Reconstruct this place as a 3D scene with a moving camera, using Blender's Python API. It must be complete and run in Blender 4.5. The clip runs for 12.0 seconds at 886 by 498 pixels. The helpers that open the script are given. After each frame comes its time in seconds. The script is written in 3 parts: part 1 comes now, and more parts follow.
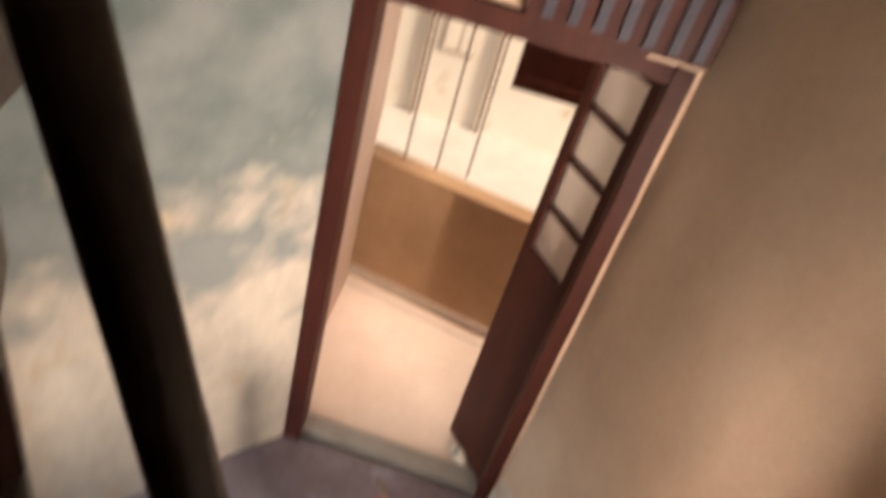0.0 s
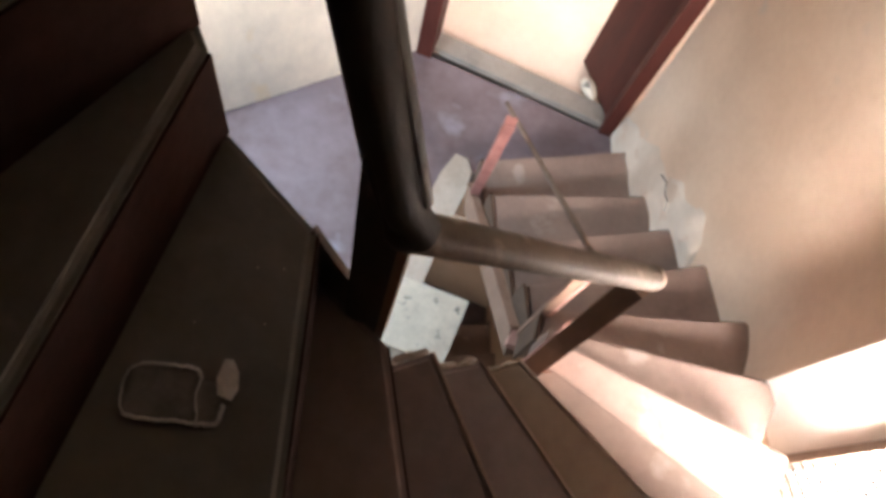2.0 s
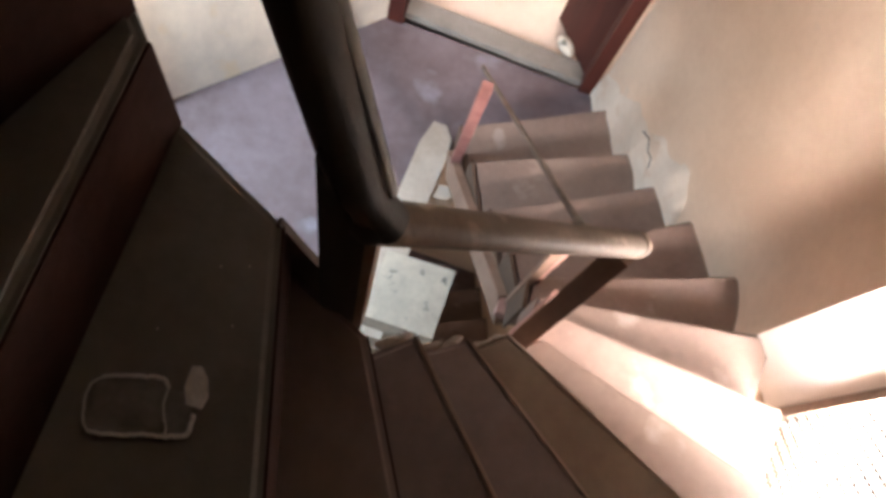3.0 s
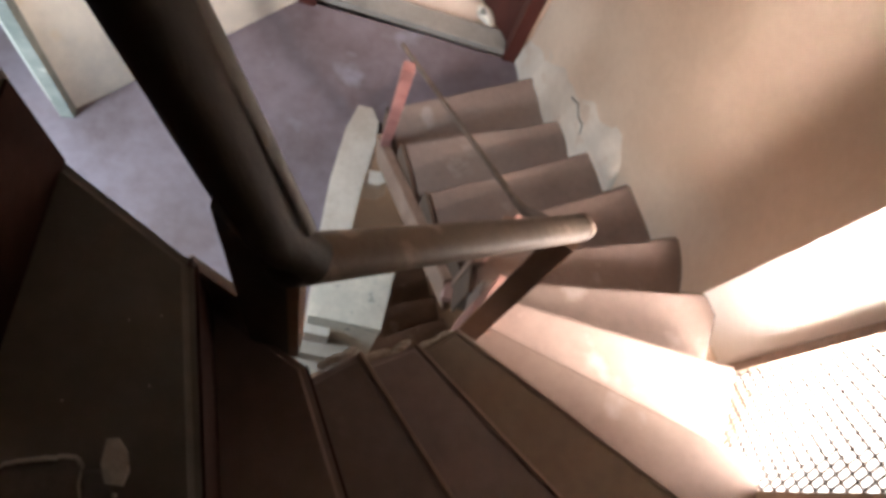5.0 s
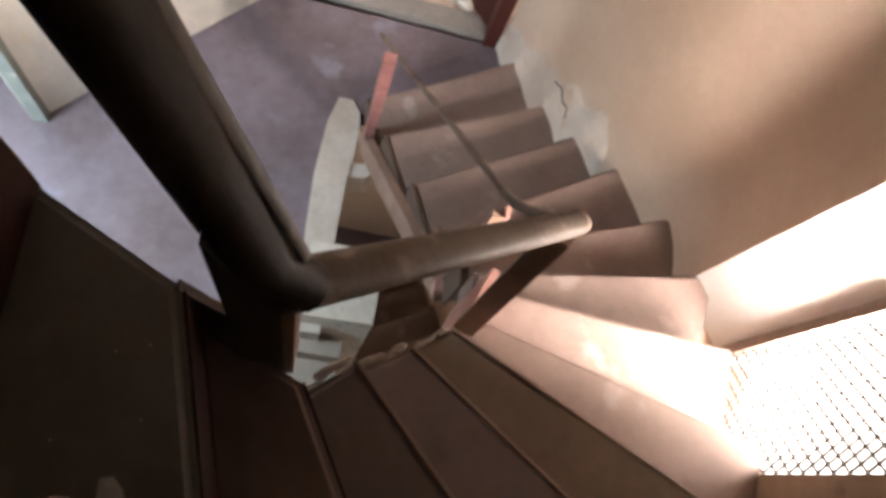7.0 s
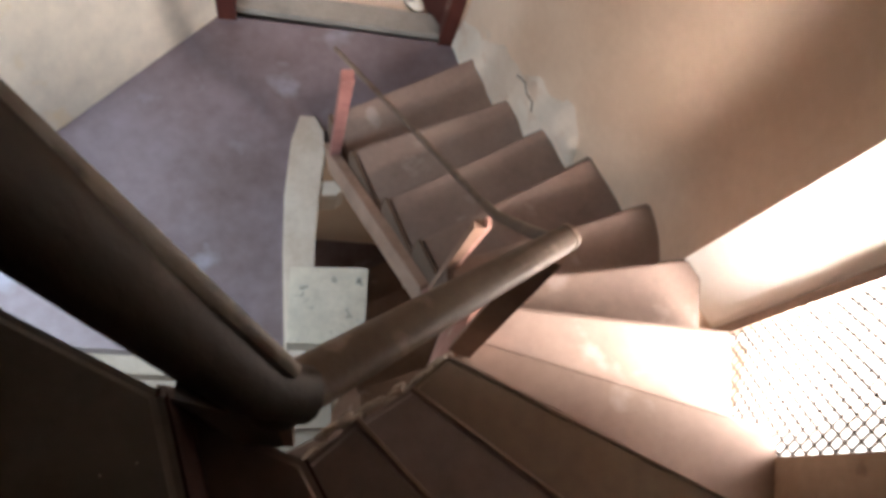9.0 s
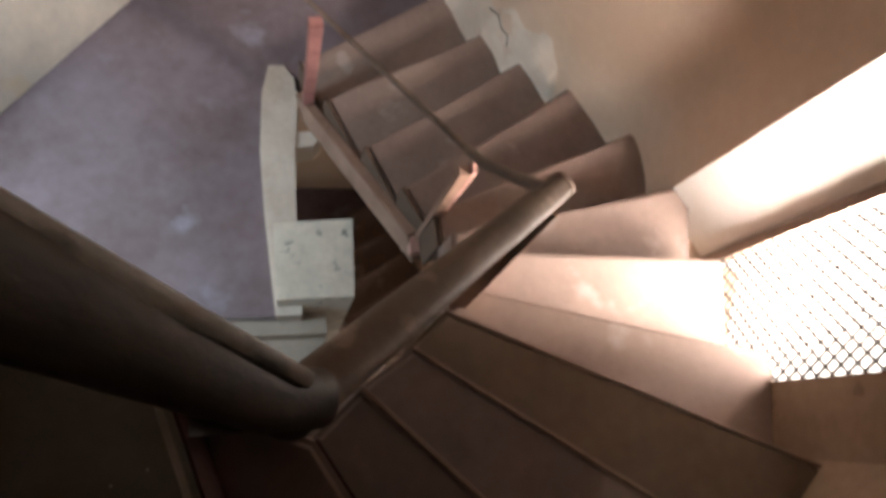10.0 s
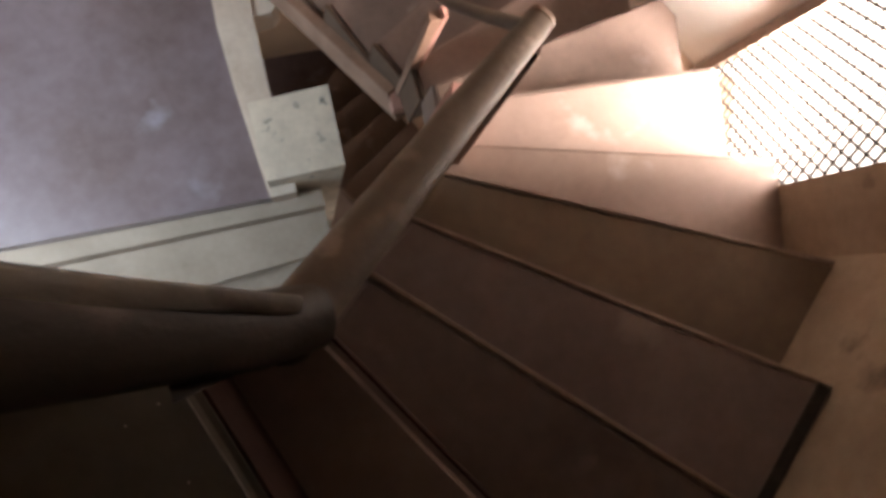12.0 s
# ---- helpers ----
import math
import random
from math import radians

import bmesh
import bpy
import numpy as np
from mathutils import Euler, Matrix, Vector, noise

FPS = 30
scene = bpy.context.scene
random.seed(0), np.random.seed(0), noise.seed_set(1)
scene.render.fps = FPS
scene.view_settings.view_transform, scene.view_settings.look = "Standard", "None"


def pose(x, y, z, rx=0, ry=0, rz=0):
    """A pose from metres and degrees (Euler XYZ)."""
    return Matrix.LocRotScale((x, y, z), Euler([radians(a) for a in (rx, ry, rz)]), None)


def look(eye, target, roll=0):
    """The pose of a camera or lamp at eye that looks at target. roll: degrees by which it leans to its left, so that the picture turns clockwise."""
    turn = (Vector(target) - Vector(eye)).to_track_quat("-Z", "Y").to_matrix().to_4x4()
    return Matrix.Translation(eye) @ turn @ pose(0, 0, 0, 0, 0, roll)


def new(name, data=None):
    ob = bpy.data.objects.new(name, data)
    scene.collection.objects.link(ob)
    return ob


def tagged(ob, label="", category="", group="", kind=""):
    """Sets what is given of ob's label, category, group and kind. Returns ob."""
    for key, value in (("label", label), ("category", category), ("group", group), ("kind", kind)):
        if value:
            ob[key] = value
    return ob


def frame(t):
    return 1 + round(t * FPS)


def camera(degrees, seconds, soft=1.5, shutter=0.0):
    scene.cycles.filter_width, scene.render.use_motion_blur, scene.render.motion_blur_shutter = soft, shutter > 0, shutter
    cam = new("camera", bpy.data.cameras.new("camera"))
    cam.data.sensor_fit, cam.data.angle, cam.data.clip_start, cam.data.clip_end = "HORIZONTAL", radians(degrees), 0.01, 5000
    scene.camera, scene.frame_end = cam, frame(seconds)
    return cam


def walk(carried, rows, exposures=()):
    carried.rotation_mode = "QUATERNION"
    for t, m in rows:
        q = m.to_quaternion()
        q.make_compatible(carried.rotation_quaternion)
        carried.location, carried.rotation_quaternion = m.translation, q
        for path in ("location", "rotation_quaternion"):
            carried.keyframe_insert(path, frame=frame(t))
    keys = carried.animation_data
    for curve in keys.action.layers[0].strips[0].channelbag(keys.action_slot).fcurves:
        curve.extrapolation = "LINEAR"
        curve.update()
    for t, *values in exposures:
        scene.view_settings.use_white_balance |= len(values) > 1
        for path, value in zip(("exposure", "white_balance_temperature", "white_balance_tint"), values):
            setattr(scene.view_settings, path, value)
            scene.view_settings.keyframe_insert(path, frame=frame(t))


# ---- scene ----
cam = camera(62.43, 12.0, soft=3.8, shutter=0.5)
# seconds, place, turn in degrees
PATH = [
    (0.0, 0.032, -0.118, 3.475, 50.77, -13.39, 10.15),
    (0.3, 0.027, -0.125, 3.475, 41.91, -15.01, 16.78),
    (0.5, 0.015, -0.137, 3.482, 38.92, -14.16, 17.19),
    (0.6, -0.002, -0.14, 3.457, 34.76, -14.54, 19.4),
    (0.8, -0.002, -0.14, 3.457, 34.76, -14.54, 19.4),
    (1.0, 0.002, -0.13, 3.462, 31.57, -12.49, 19.05),
    (1.5, -0.005, -0.151, 3.442, 26.1, -10.68, 20.12),
    (1.8, 0.005, -0.147, 3.395, 21.31, -9.49, 21.19),
    (2.0, 0.001, -0.149, 3.39, 20.99, -8.89, 19.9),
    (2.5, 0.008, -0.128, 3.373, 19.65, -8.62, 17.76),
    (4.5, 0.013, -0.043, 3.324, 18.23, -9.71, 10.83),
    (5.0, 0.012, -0.024, 3.303, 17.87, -10.95, 9.07),
    (5.5, 0.008, -0.021, 3.295, 17.45, -11.23, 7.99),
    (6.0, 0.004, -0.014, 3.292, 17.36, -10.9, 7.28),
    (6.5, 0.0, 0.0, 3.284, 17.1, -11.11, 6.75),
    (8.5, -0.009, 0.07, 3.264, 17.8, -10.87, 1.91),
    (9.0, -0.015, 0.103, 3.246, 17.87, -10.7, -1.23),
    (9.5, -0.027, 0.132, 3.235, 16.59, -10.93, -2.81),
    (10.0, -0.03, 0.152, 3.223, 13.62, -11.03, -5.72),
    (10.5, -0.03, 0.177, 3.208, 6.82, -8.95, -9.46),
    (11.0, -0.027, 0.183, 3.214, 3.85, -7.64, -12.13),
    (11.5, -0.023, 0.188, 3.185, 2.94, -8.78, -14.02),
    (12.0, -0.006, 0.188, 3.175, 3.28, -9.8, -15.2),
]
walk(cam, [(t, pose(x, y, z, a, b, c)) for t, x, y, z, a, b, c in PATH],
     exposures=[(0.0, 0.50, 8300, 19), (0.5, 0.58, 7700, 19), (0.8, 0.68, 7500, 17), (1.5, 1.08, 7000, 14), (2.0, 1.50, 6700, 13), (2.5, 1.48, 6700, 14), (4.5, 1.18, 6800, 14), (6.5, 1.10, 6800, 14), (9.0, 0.96, 6800, 13), (10.5, 0.68, 7000, 14), (12.0, 0.76, 7200, 17)])

# ---- light ----
world = bpy.data.worlds.new("sky")
scene.world = world
world.use_nodes = True
wn = world.node_tree
sky = wn.nodes.new("ShaderNodeTexSky")
sky.sky_type, sky.sun_disc = "NISHITA", False
sky.sun_elevation, sky.sun_rotation = radians(27.5), radians(106)
wn.nodes["Background"].inputs[1].default_value = 0.05
wn.links.new(sky.outputs[0], wn.nodes["Background"].inputs[0])

sun = new("sun", bpy.data.lights.new("sun", "SUN"))
sun.data.energy, sun.data.angle, sun.data.color = 4.0, radians(10), (1.0, 0.95, 0.88)
sun.matrix_world = look((8.7, -2.5, 4.7), (0, 0, 0))


def window_lamp(name, eye, target, width, height, watts, colour):
    lamp = new(name, bpy.data.lights.new(name, "AREA"))
    lamp.data.shape, lamp.data.size, lamp.data.size_y = "RECTANGLE", width, height
    lamp.data.energy, lamp.data.color = watts, colour
    lamp.matrix_world = look(eye, target)
    return lamp


wall_glow = window_lamp("stair_window_light", (1.40, 0.16, 1.84), (1.03, 1.10, 2.00), 0.30, 0.78, 84, (1.0, 0.925, 0.895))
wall_glow.data.spread = radians(128)
step_glow = window_lamp("stair_window_sky", (1.36, 0.27, 1.54), (0.56, 0.70, 1.12), 0.34, 0.36, 9, (1.0, 0.925, 0.895))
step_glow.data.spread = radians(120)
window_lamp("lower_window_light", (1.36, 0.26, -1.76), (0.61, 0.91, -1.85), 0.34, 0.62, 10, (1.0, 0.92, 0.86))
sky_lamp = window_lamp("balcony_light", (0.1, 3.42, 4.6), (0.1, 3.36, 0.0), 1.2, 0.8, 5.5, (1.0, 0.92, 0.87))
sky_lamp.data.spread = radians(28)
passage_lamp = window_lamp("passage_light", (-2.12, 0.34, 1.35), (-1.25, 0.80, 0.0), 0.62, 1.3, 24, (0.62, 0.83, 1.0))
passage_lamp.data.spread = radians(110)


def backdrop(name, points, strength, colour):
    """A plain glowing distance outside an opening."""
    m = bpy.data.materials.new(name)
    m.use_nodes = True
    bsdf = m.node_tree.nodes["Principled BSDF"]
    bsdf.inputs["Emission Color"].default_value, bsdf.inputs["Emission Strength"].default_value = (*colour, 1), strength
    me = bpy.data.meshes.new(name)
    me.from_pydata(points, [], [(0, 1, 2, 3)])
    me.materials.append(m)
    return tagged(new(name, me), "overexposed bright daylight distance outside the opening", "backdrop", kind="structure")


backdrop("backdrop_street", [(3.6, -4, -5.5), (3.6, 5, -5.5), (3.6, 5, 1.3), (3.6, -4, 1.3)], 1.7, (1.0, 0.98, 0.96))
backdrop("backdrop_balcony", [(-4, 6.5, -5.5), (4, 6.5, -5.5), (4, 6.5, 5.0), (-4, 6.5, 5.0)], 2.4, (1.0, 0.97, 0.90))

# ---- materials ----


def material(name, low, high, rough=0.8, scale=3.0, grain=40.0, bump=0.25, spot=None, spot_at=0.62, metal=0.0, spec=0.4, stretch=(1, 1, 1), depth=0.01, island=0.0):
    m = bpy.data.materials.new(name)
    m.use_nodes = True
    nt = m.node_tree
    bsdf = nt.nodes["Principled BSDF"]
    coord = nt.nodes.new("ShaderNodeNewGeometry")
    mapping = nt.nodes.new("ShaderNodeMapping")
    mapping.inputs["Scale"].default_value = stretch
    nt.links.new(coord.outputs["Position"], mapping.inputs[0])
    big, fine = nt.nodes.new("ShaderNodeTexNoise"), nt.nodes.new("ShaderNodeTexNoise")
    for node, s, d, r in ((big, scale, 5, 0.62), (fine, grain, 4, 0.6)):
        node.inputs["Scale"].default_value, node.inputs["Detail"].default_value = s, d
        node.inputs["Roughness"].default_value = r
        nt.links.new(mapping.outputs[0], node.inputs["Vector"])
    ramp = nt.nodes.new("ShaderNodeValToRGB")
    ramp.color_ramp.elements[0].color, ramp.color_ramp.elements[1].color = (*low, 1), (*high, 1)
    ramp.color_ramp.elements[0].position, ramp.color_ramp.elements[1].position = 0.34, 0.66
    mix = nt.nodes.new("ShaderNodeMath")
    mix.operation = "MULTIPLY_ADD"
    mix.inputs[1].default_value = 0.25
    nt.links.new(fine.outputs[0], mix.inputs[0])
    shift = nt.nodes.new("ShaderNodeMath")
    shift.operation = "MULTIPLY_ADD"
    shift.inputs[1].default_value, shift.inputs[2].default_value = 0.85, -0.05
    nt.links.new(big.outputs[0], shift.inputs[0])
    nt.links.new(shift.outputs[0], mix.inputs[2])
    nt.links.new(mix.outputs[0], ramp.inputs[0])
    colour = ramp.outputs[0]
    if spot:
        blot = nt.nodes.new("ShaderNodeTexNoise")
        blot.inputs["Scale"].default_value, blot.inputs["Detail"].default_value = scale * 2.3, 6
        nt.links.new(mapping.outputs[0], blot.inputs["Vector"])
        edge = nt.nodes.new("ShaderNodeMapRange")
        edge.inputs[1].default_value, edge.inputs[2].default_value = spot_at, spot_at + 0.09
        nt.links.new(blot.outputs[0], edge.inputs[0])
        cover = nt.nodes.new("ShaderNodeMixRGB")
        cover.inputs[2].default_value = (*spot, 1)
        nt.links.new(edge.outputs[0], cover.inputs[0])
        nt.links.new(colour, cover.inputs[1])
        colour = cover.outputs[0]
    if island:
        info = nt.nodes.new("ShaderNodeObjectInfo")
        tone = nt.nodes.new("ShaderNodeMapRange")
        tone.inputs[3].default_value, tone.inputs[4].default_value = 1 - island, 1 + island
        nt.links.new(info.outputs["Random"], tone.inputs[0])
        vary = nt.nodes.new("ShaderNodeVectorMath")
        vary.operation = "SCALE"
        nt.links.new(colour, vary.inputs[0])
        nt.links.new(tone.outputs[0], vary.inputs["Scale"])
        colour = vary.outputs[0]
    nt.links.new(colour, bsdf.inputs["Base Color"])
    rr = nt.nodes.new("ShaderNodeMapRange")
    rr.inputs[3].default_value, rr.inputs[4].default_value = max(rough - 0.15, 0.05), min(rough + 0.15, 1)
    nt.links.new(big.outputs[0], rr.inputs[0])
    nt.links.new(rr.outputs[0], bsdf.inputs["Roughness"])
    bsdf.inputs["Metallic"].default_value = metal
    bsdf.inputs["Specular IOR Level"].default_value = spec
    rel = nt.nodes.new("ShaderNodeBump")
    rel.inputs["Strength"].default_value, rel.inputs["Distance"].default_value = bump, depth
    nt.links.new(mix.outputs[0], rel.inputs["Height"])
    nt.links.new(rel.outputs[0], bsdf.inputs["Normal"])
    return m


def faded_dado(m, low, high, z0, z1):
    """Old teal paint that is left on the upper part of a wall, with a ragged edge."""
    nt = m.node_tree
    bsdf = nt.nodes["Principled BSDF"]
    under = bsdf.inputs["Base Color"].links[0].from_socket
    geo, split = nt.nodes.new("ShaderNodeNewGeometry"), nt.nodes.new("ShaderNodeSeparateXYZ")
    nt.links.new(geo.outputs["Position"], split.inputs[0])
    ragged = nt.nodes.new("ShaderNodeTexNoise")
    ragged.inputs["Scale"].default_value, ragged.inputs["Detail"].default_value = 3.2, 6
    nt.links.new(geo.outputs["Position"], ragged.inputs["Vector"])
    add = nt.nodes.new("ShaderNodeMath")
    add.operation = "MULTIPLY_ADD"
    add.inputs[1].default_value = 2.6
    nt.links.new(ragged.outputs[0], add.inputs[0])
    nt.links.new(split.outputs[2], add.inputs[2])
    edge = nt.nodes.new("ShaderNodeMapRange")
    edge.inputs[1].default_value, edge.inputs[2].default_value = z0 + 1.3, z1 + 1.3
    nt.links.new(add.outputs[0], edge.inputs[0])
    tone = nt.nodes.new("ShaderNodeValToRGB")
    tone.color_ramp.elements[0].color, tone.color_ramp.elements[1].color = (*low, 1), (*high, 1)
    tone.color_ramp.elements[0].position, tone.color_ramp.elements[1].position = 0.35, 0.65
    nt.links.new(ragged.outputs[0], tone.inputs[0])
    over = nt.nodes.new("ShaderNodeMixRGB")
    nt.links.new(edge.outputs[0], over.inputs[0])
    nt.links.new(under, over.inputs[1])
    nt.links.new(tone.outputs[0], over.inputs[2])
    nt.links.new(over.outputs[0], bsdf.inputs["Base Color"])


PLASTER_TAN = material("tan_limewash", (0.661, 0.49, 0.359), (0.787, 0.616, 0.473), 0.9, 1.3, 30, 0.3, (0.60, 0.52, 0.44), 0.64)
PLASTER_BLUE = material("blue_white_limewash", (0.50, 0.475, 0.43), (0.82, 0.755, 0.645), 0.9, 1.7, 14, 0.4, (0.66, 0.55, 0.38), 0.57, stretch=(1, 1, 0.6))
faded_dado(PLASTER_BLUE, (0.15, 0.20, 0.20), (0.29, 0.33, 0.33), 1.30, 1.8)
# Some grime; the rest of the darker tan is shade put into colour.
PLASTER_DIRTY_SHADED = material("grimy_shaded_limewash", (0.30, 0.22, 0.155), (0.46, 0.35, 0.25), 0.9, 3.0, 30, 0.4, (0.20, 0.15, 0.11), 0.62)
# Walls and ceiling out of view, darkened to keep bounce light off the steps.
PLASTER_LOW_BOUNCE = material("low_bounce_plaster", (0.20, 0.165, 0.135), (0.32, 0.27, 0.225), 0.9, 2, 30, 0.3)
PLASTER_WHITE = material("white_limewash", (0.62, 0.54, 0.43), (0.80, 0.75, 0.66), 0.88, 5, 45, 0.5, (0.20, 0.19, 0.16), 0.63)
LIMEWASH = material("glare_limewash", (0.70, 0.65, 0.58), (0.80, 0.76, 0.70), 0.9, 3, 30, 0.4)
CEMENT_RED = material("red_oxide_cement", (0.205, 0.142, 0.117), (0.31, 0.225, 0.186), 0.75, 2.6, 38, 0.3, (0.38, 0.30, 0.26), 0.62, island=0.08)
CEMENT_WORN = material("rubbed_cement", (0.22, 0.15, 0.12), (0.36, 0.27, 0.22), 0.5, 9, 60, 0.3)
# Upper steps: the stair's shade is put into these darker cement colours.
OXIDE_SHADED = material("brown_oxide_shaded", (0.185, 0.142, 0.134), (0.31, 0.245, 0.228), 0.72, 2.0, 30, 0.3, (0.35, 0.285, 0.26), 0.64, spec=0.25, island=0.1)
OXIDE_PART_SHADED = material("olive_oxide_part_shaded", (0.155, 0.112, 0.083), (0.245, 0.185, 0.137), 0.75, 2.0, 30, 0.3, (0.34, 0.26, 0.20), 0.64, spec=0.25)
OXIDE_DEEP_SHADED = material("oxide_deep_shaded", (0.135, 0.126, 0.114), (0.245, 0.23, 0.21), 0.75, 2.4, 34, 0.35, (0.33, 0.305, 0.275), 0.66, spec=0.2)
# Grey-green, darkened to hold the shade on the wall end.
PLASTER_GREEN = material("grey_green_shaded_plaster", (0.15, 0.165, 0.145), (0.27, 0.275, 0.24), 0.9, 6, 40, 0.4, (0.40, 0.37, 0.31), 0.66)
PALE_CEMENT = material("pale_cement", (0.44, 0.35, 0.29), (0.56, 0.48, 0.41), 0.8, 4, 40, 0.3, (0.33, 0.26, 0.21), 0.68)
CREAM_CEMENT = material("cream_cement", (0.26, 0.20, 0.155), (0.35, 0.275, 0.22), 0.8, 4, 40, 0.3, (0.24, 0.19, 0.14), 0.66)
PIER_WASH = material("stained_whitewash", (0.52, 0.455, 0.375), (0.72, 0.635, 0.525), 0.85, 7, 45, 0.4, (0.15, 0.145, 0.13), 0.61)
WALL_PINK = material("pink_limewash", (0.58, 0.44, 0.37), (0.68, 0.54, 0.46), 0.9, 3, 30, 0.3)
KERB = material("cream_kerb_plaster", (0.47, 0.38, 0.305), (0.60, 0.51, 0.43), 0.85, 5, 40, 0.4)
SLATE = material("slate_blue_paint", (0.035, 0.035, 0.05), (0.07, 0.07, 0.10), 0.6, 8, 50, 0.2)
# Red-brown taken almost to black for the shade on the risers.
RISER = material("riser_with_shade", (0.030, 0.014, 0.011), (0.060, 0.028, 0.022), 0.85, 5, 40, 0.3, spec=0.1)
CRACK = material("dark_crack", (0.04, 0.032, 0.027), (0.08, 0.065, 0.055), 0.9, 20, 60, 0.3)
FLOOR_PURPLE = material("purple_oxide_floor", (0.115, 0.079, 0.078), (0.215, 0.170, 0.19), 0.40, 1.5, 16, 0.14, (0.235, 0.215, 0.245), 0.60, spec=0.5)
# Lighter than the upper rail's wood: the lower rail's light is in the colour.
WOOD_LIT = material("lit_handrail_wood", (0.13, 0.096, 0.073), (0.22, 0.168, 0.13), 0.56, 8, 60, 0.4, (0.30, 0.235, 0.19), 0.62, spec=0.2, stretch=(1, 1, 0.3))
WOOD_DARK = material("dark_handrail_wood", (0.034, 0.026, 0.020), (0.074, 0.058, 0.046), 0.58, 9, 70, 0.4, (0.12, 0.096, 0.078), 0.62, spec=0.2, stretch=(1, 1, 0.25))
WOOD_HIGHLIGHT = material("rail_highlight", (0.15, 0.135, 0.115), (0.40, 0.37, 0.325), 0.5, 14, 80, 0.4, (0.06, 0.048, 0.04), 0.60, spec=0.3, stretch=(1, 1, 0.12))
WOOD_RED = material("red_brown_door_wood", (0.048, 0.012, 0.009), (0.092, 0.025, 0.018), 0.6, 5, 50, 0.25, spec=0.25, stretch=(1, 1, 0.15))
WOOD_PINK = material("pink_paint_and_lit_edge", (0.36, 0.17, 0.14), (0.52, 0.29, 0.24), 0.75, 9, 70, 0.4, (0.55, 0.42, 0.34), 0.62)
POST_PINK = material("dull_pink_paint", (0.22, 0.085, 0.075), (0.34, 0.155, 0.135), 0.75, 9, 70, 0.4, (0.42, 0.27, 0.22), 0.66)
WOOD_BARE = material("bare_brown_wood", (0.19, 0.108, 0.074), (0.33, 0.205, 0.15), 0.65, 7, 60, 0.35, stretch=(1, 1, 0.3))
WOOD_DUSTY = material("dusty_brown_wood", (0.16, 0.11, 0.08), (0.30, 0.21, 0.16), 0.7, 8, 60, 0.3)
LIME = material("lime_plaster", (0.63, 0.52, 0.42), (0.75, 0.65, 0.545), 0.9, 4, 30, 0.5, (0.62, 0.48, 0.37), 0.58)
WOOD_STRING = material("dark_string_board", (0.07, 0.042, 0.028), (0.14, 0.085, 0.058), 0.7, 6, 50, 0.3)
ROOM_FLOOR = material("cream_floor", (0.58, 0.46, 0.38), (0.68, 0.56, 0.47), 0.5, 2, 20, 0.1)
ROOM_WALL = material("ochre_wall", (0.36, 0.22, 0.125), (0.46, 0.30, 0.18), 0.85, 2, 25, 0.25)
THRESHOLD = material("grey_stone_sill", (0.20, 0.18, 0.16), (0.30, 0.27, 0.24), 0.7, 5, 50, 0.4)
STEEL = material("rusty_wire", (0.09, 0.08, 0.07), (0.16, 0.14, 0.12), 0.7, 8, 60, 0.1, metal=0.2, spec=0.2)
CEILING = material("dusty_ceiling", (0.30, 0.26, 0.22), (0.42, 0.37, 0.31), 0.9, 2, 30, 0.3)
PACKET = material("clear_film_packet", (0.58, 0.57, 0.55), (0.80, 0.78, 0.76), 0.25, 18, 90, 0.3, spec=0.6)
FILM = material("clear_film", (0.19, 0.18, 0.17), (0.30, 0.285, 0.27), 0.22, 25, 90, 0.4, spec=0.6)
HOUSE_WALL = material("cream_house_plaster", (0.76, 0.69, 0.60), (0.86, 0.81, 0.74), 0.9, 1.2, 20, 0.3, (0.62, 0.52, 0.40), 0.62)
GROUND = material("street_ground", (0.16, 0.14, 0.12), (0.24, 0.21, 0.18), 0.9, 0.5, 6, 0.3)
FROSTED = material("frosted_glass", (0.75, 0.72, 0.70), (0.85, 0.82, 0.80), 0.35, 6, 40, 0.1)
FROSTED.node_tree.nodes["Principled BSDF"].inputs["Transmission Weight"].default_value = 0.75

# ---- building helpers ----


def finish(bm, bevel=0.0, segments=2):
    if bevel:
        edges = [e for e in bm.edges if len(e.link_faces) == 2 and e.calc_face_angle(0) > 0.5]
        bmesh.ops.bevel(bm, geom=edges, offset=bevel, segments=segments, affect="EDGES", clamp_overlap=True)
    bmesh.ops.recalc_face_normals(bm, faces=bm.faces)
    return bm


def part(name, bm, mat, parent=None, label=""):
    me = bpy.data.meshes.new(name)
    bm.to_mesh(me)
    bm.free()
    me.materials.append(mat)
    ob = new(name, me)
    ob.parent = parent
    if label:
        ob["label"] = label
    return ob


def smooth(ob):
    for p in ob.data.polygons:
        p.use_smooth = True
    return ob


def empty(name, place=(0, 0, 0)):
    ob = new(name)
    ob.location = place
    ob.empty_display_size = 0.1
    return ob


def prism(points, z0, z1, bevel=0.0, segments=2):
    bm = bmesh.new()
    low = [bm.verts.new((x, y, z0)) for x, y in points]
    top = [bm.verts.new((x, y, z1)) for x, y in points]
    n = len(points)
    bm.faces.new(low[::-1])
    bm.faces.new(top)
    for i in range(n):
        bm.faces.new((low[i], low[(i + 1) % n], top[(i + 1) % n], top[i]))
    return finish(bm, bevel, segments)


def box(a, b, bevel=0.0):
    return prism([(a[0], a[1]), (b[0], a[1]), (b[0], b[1]), (a[0], b[1])], a[2], b[2], bevel)


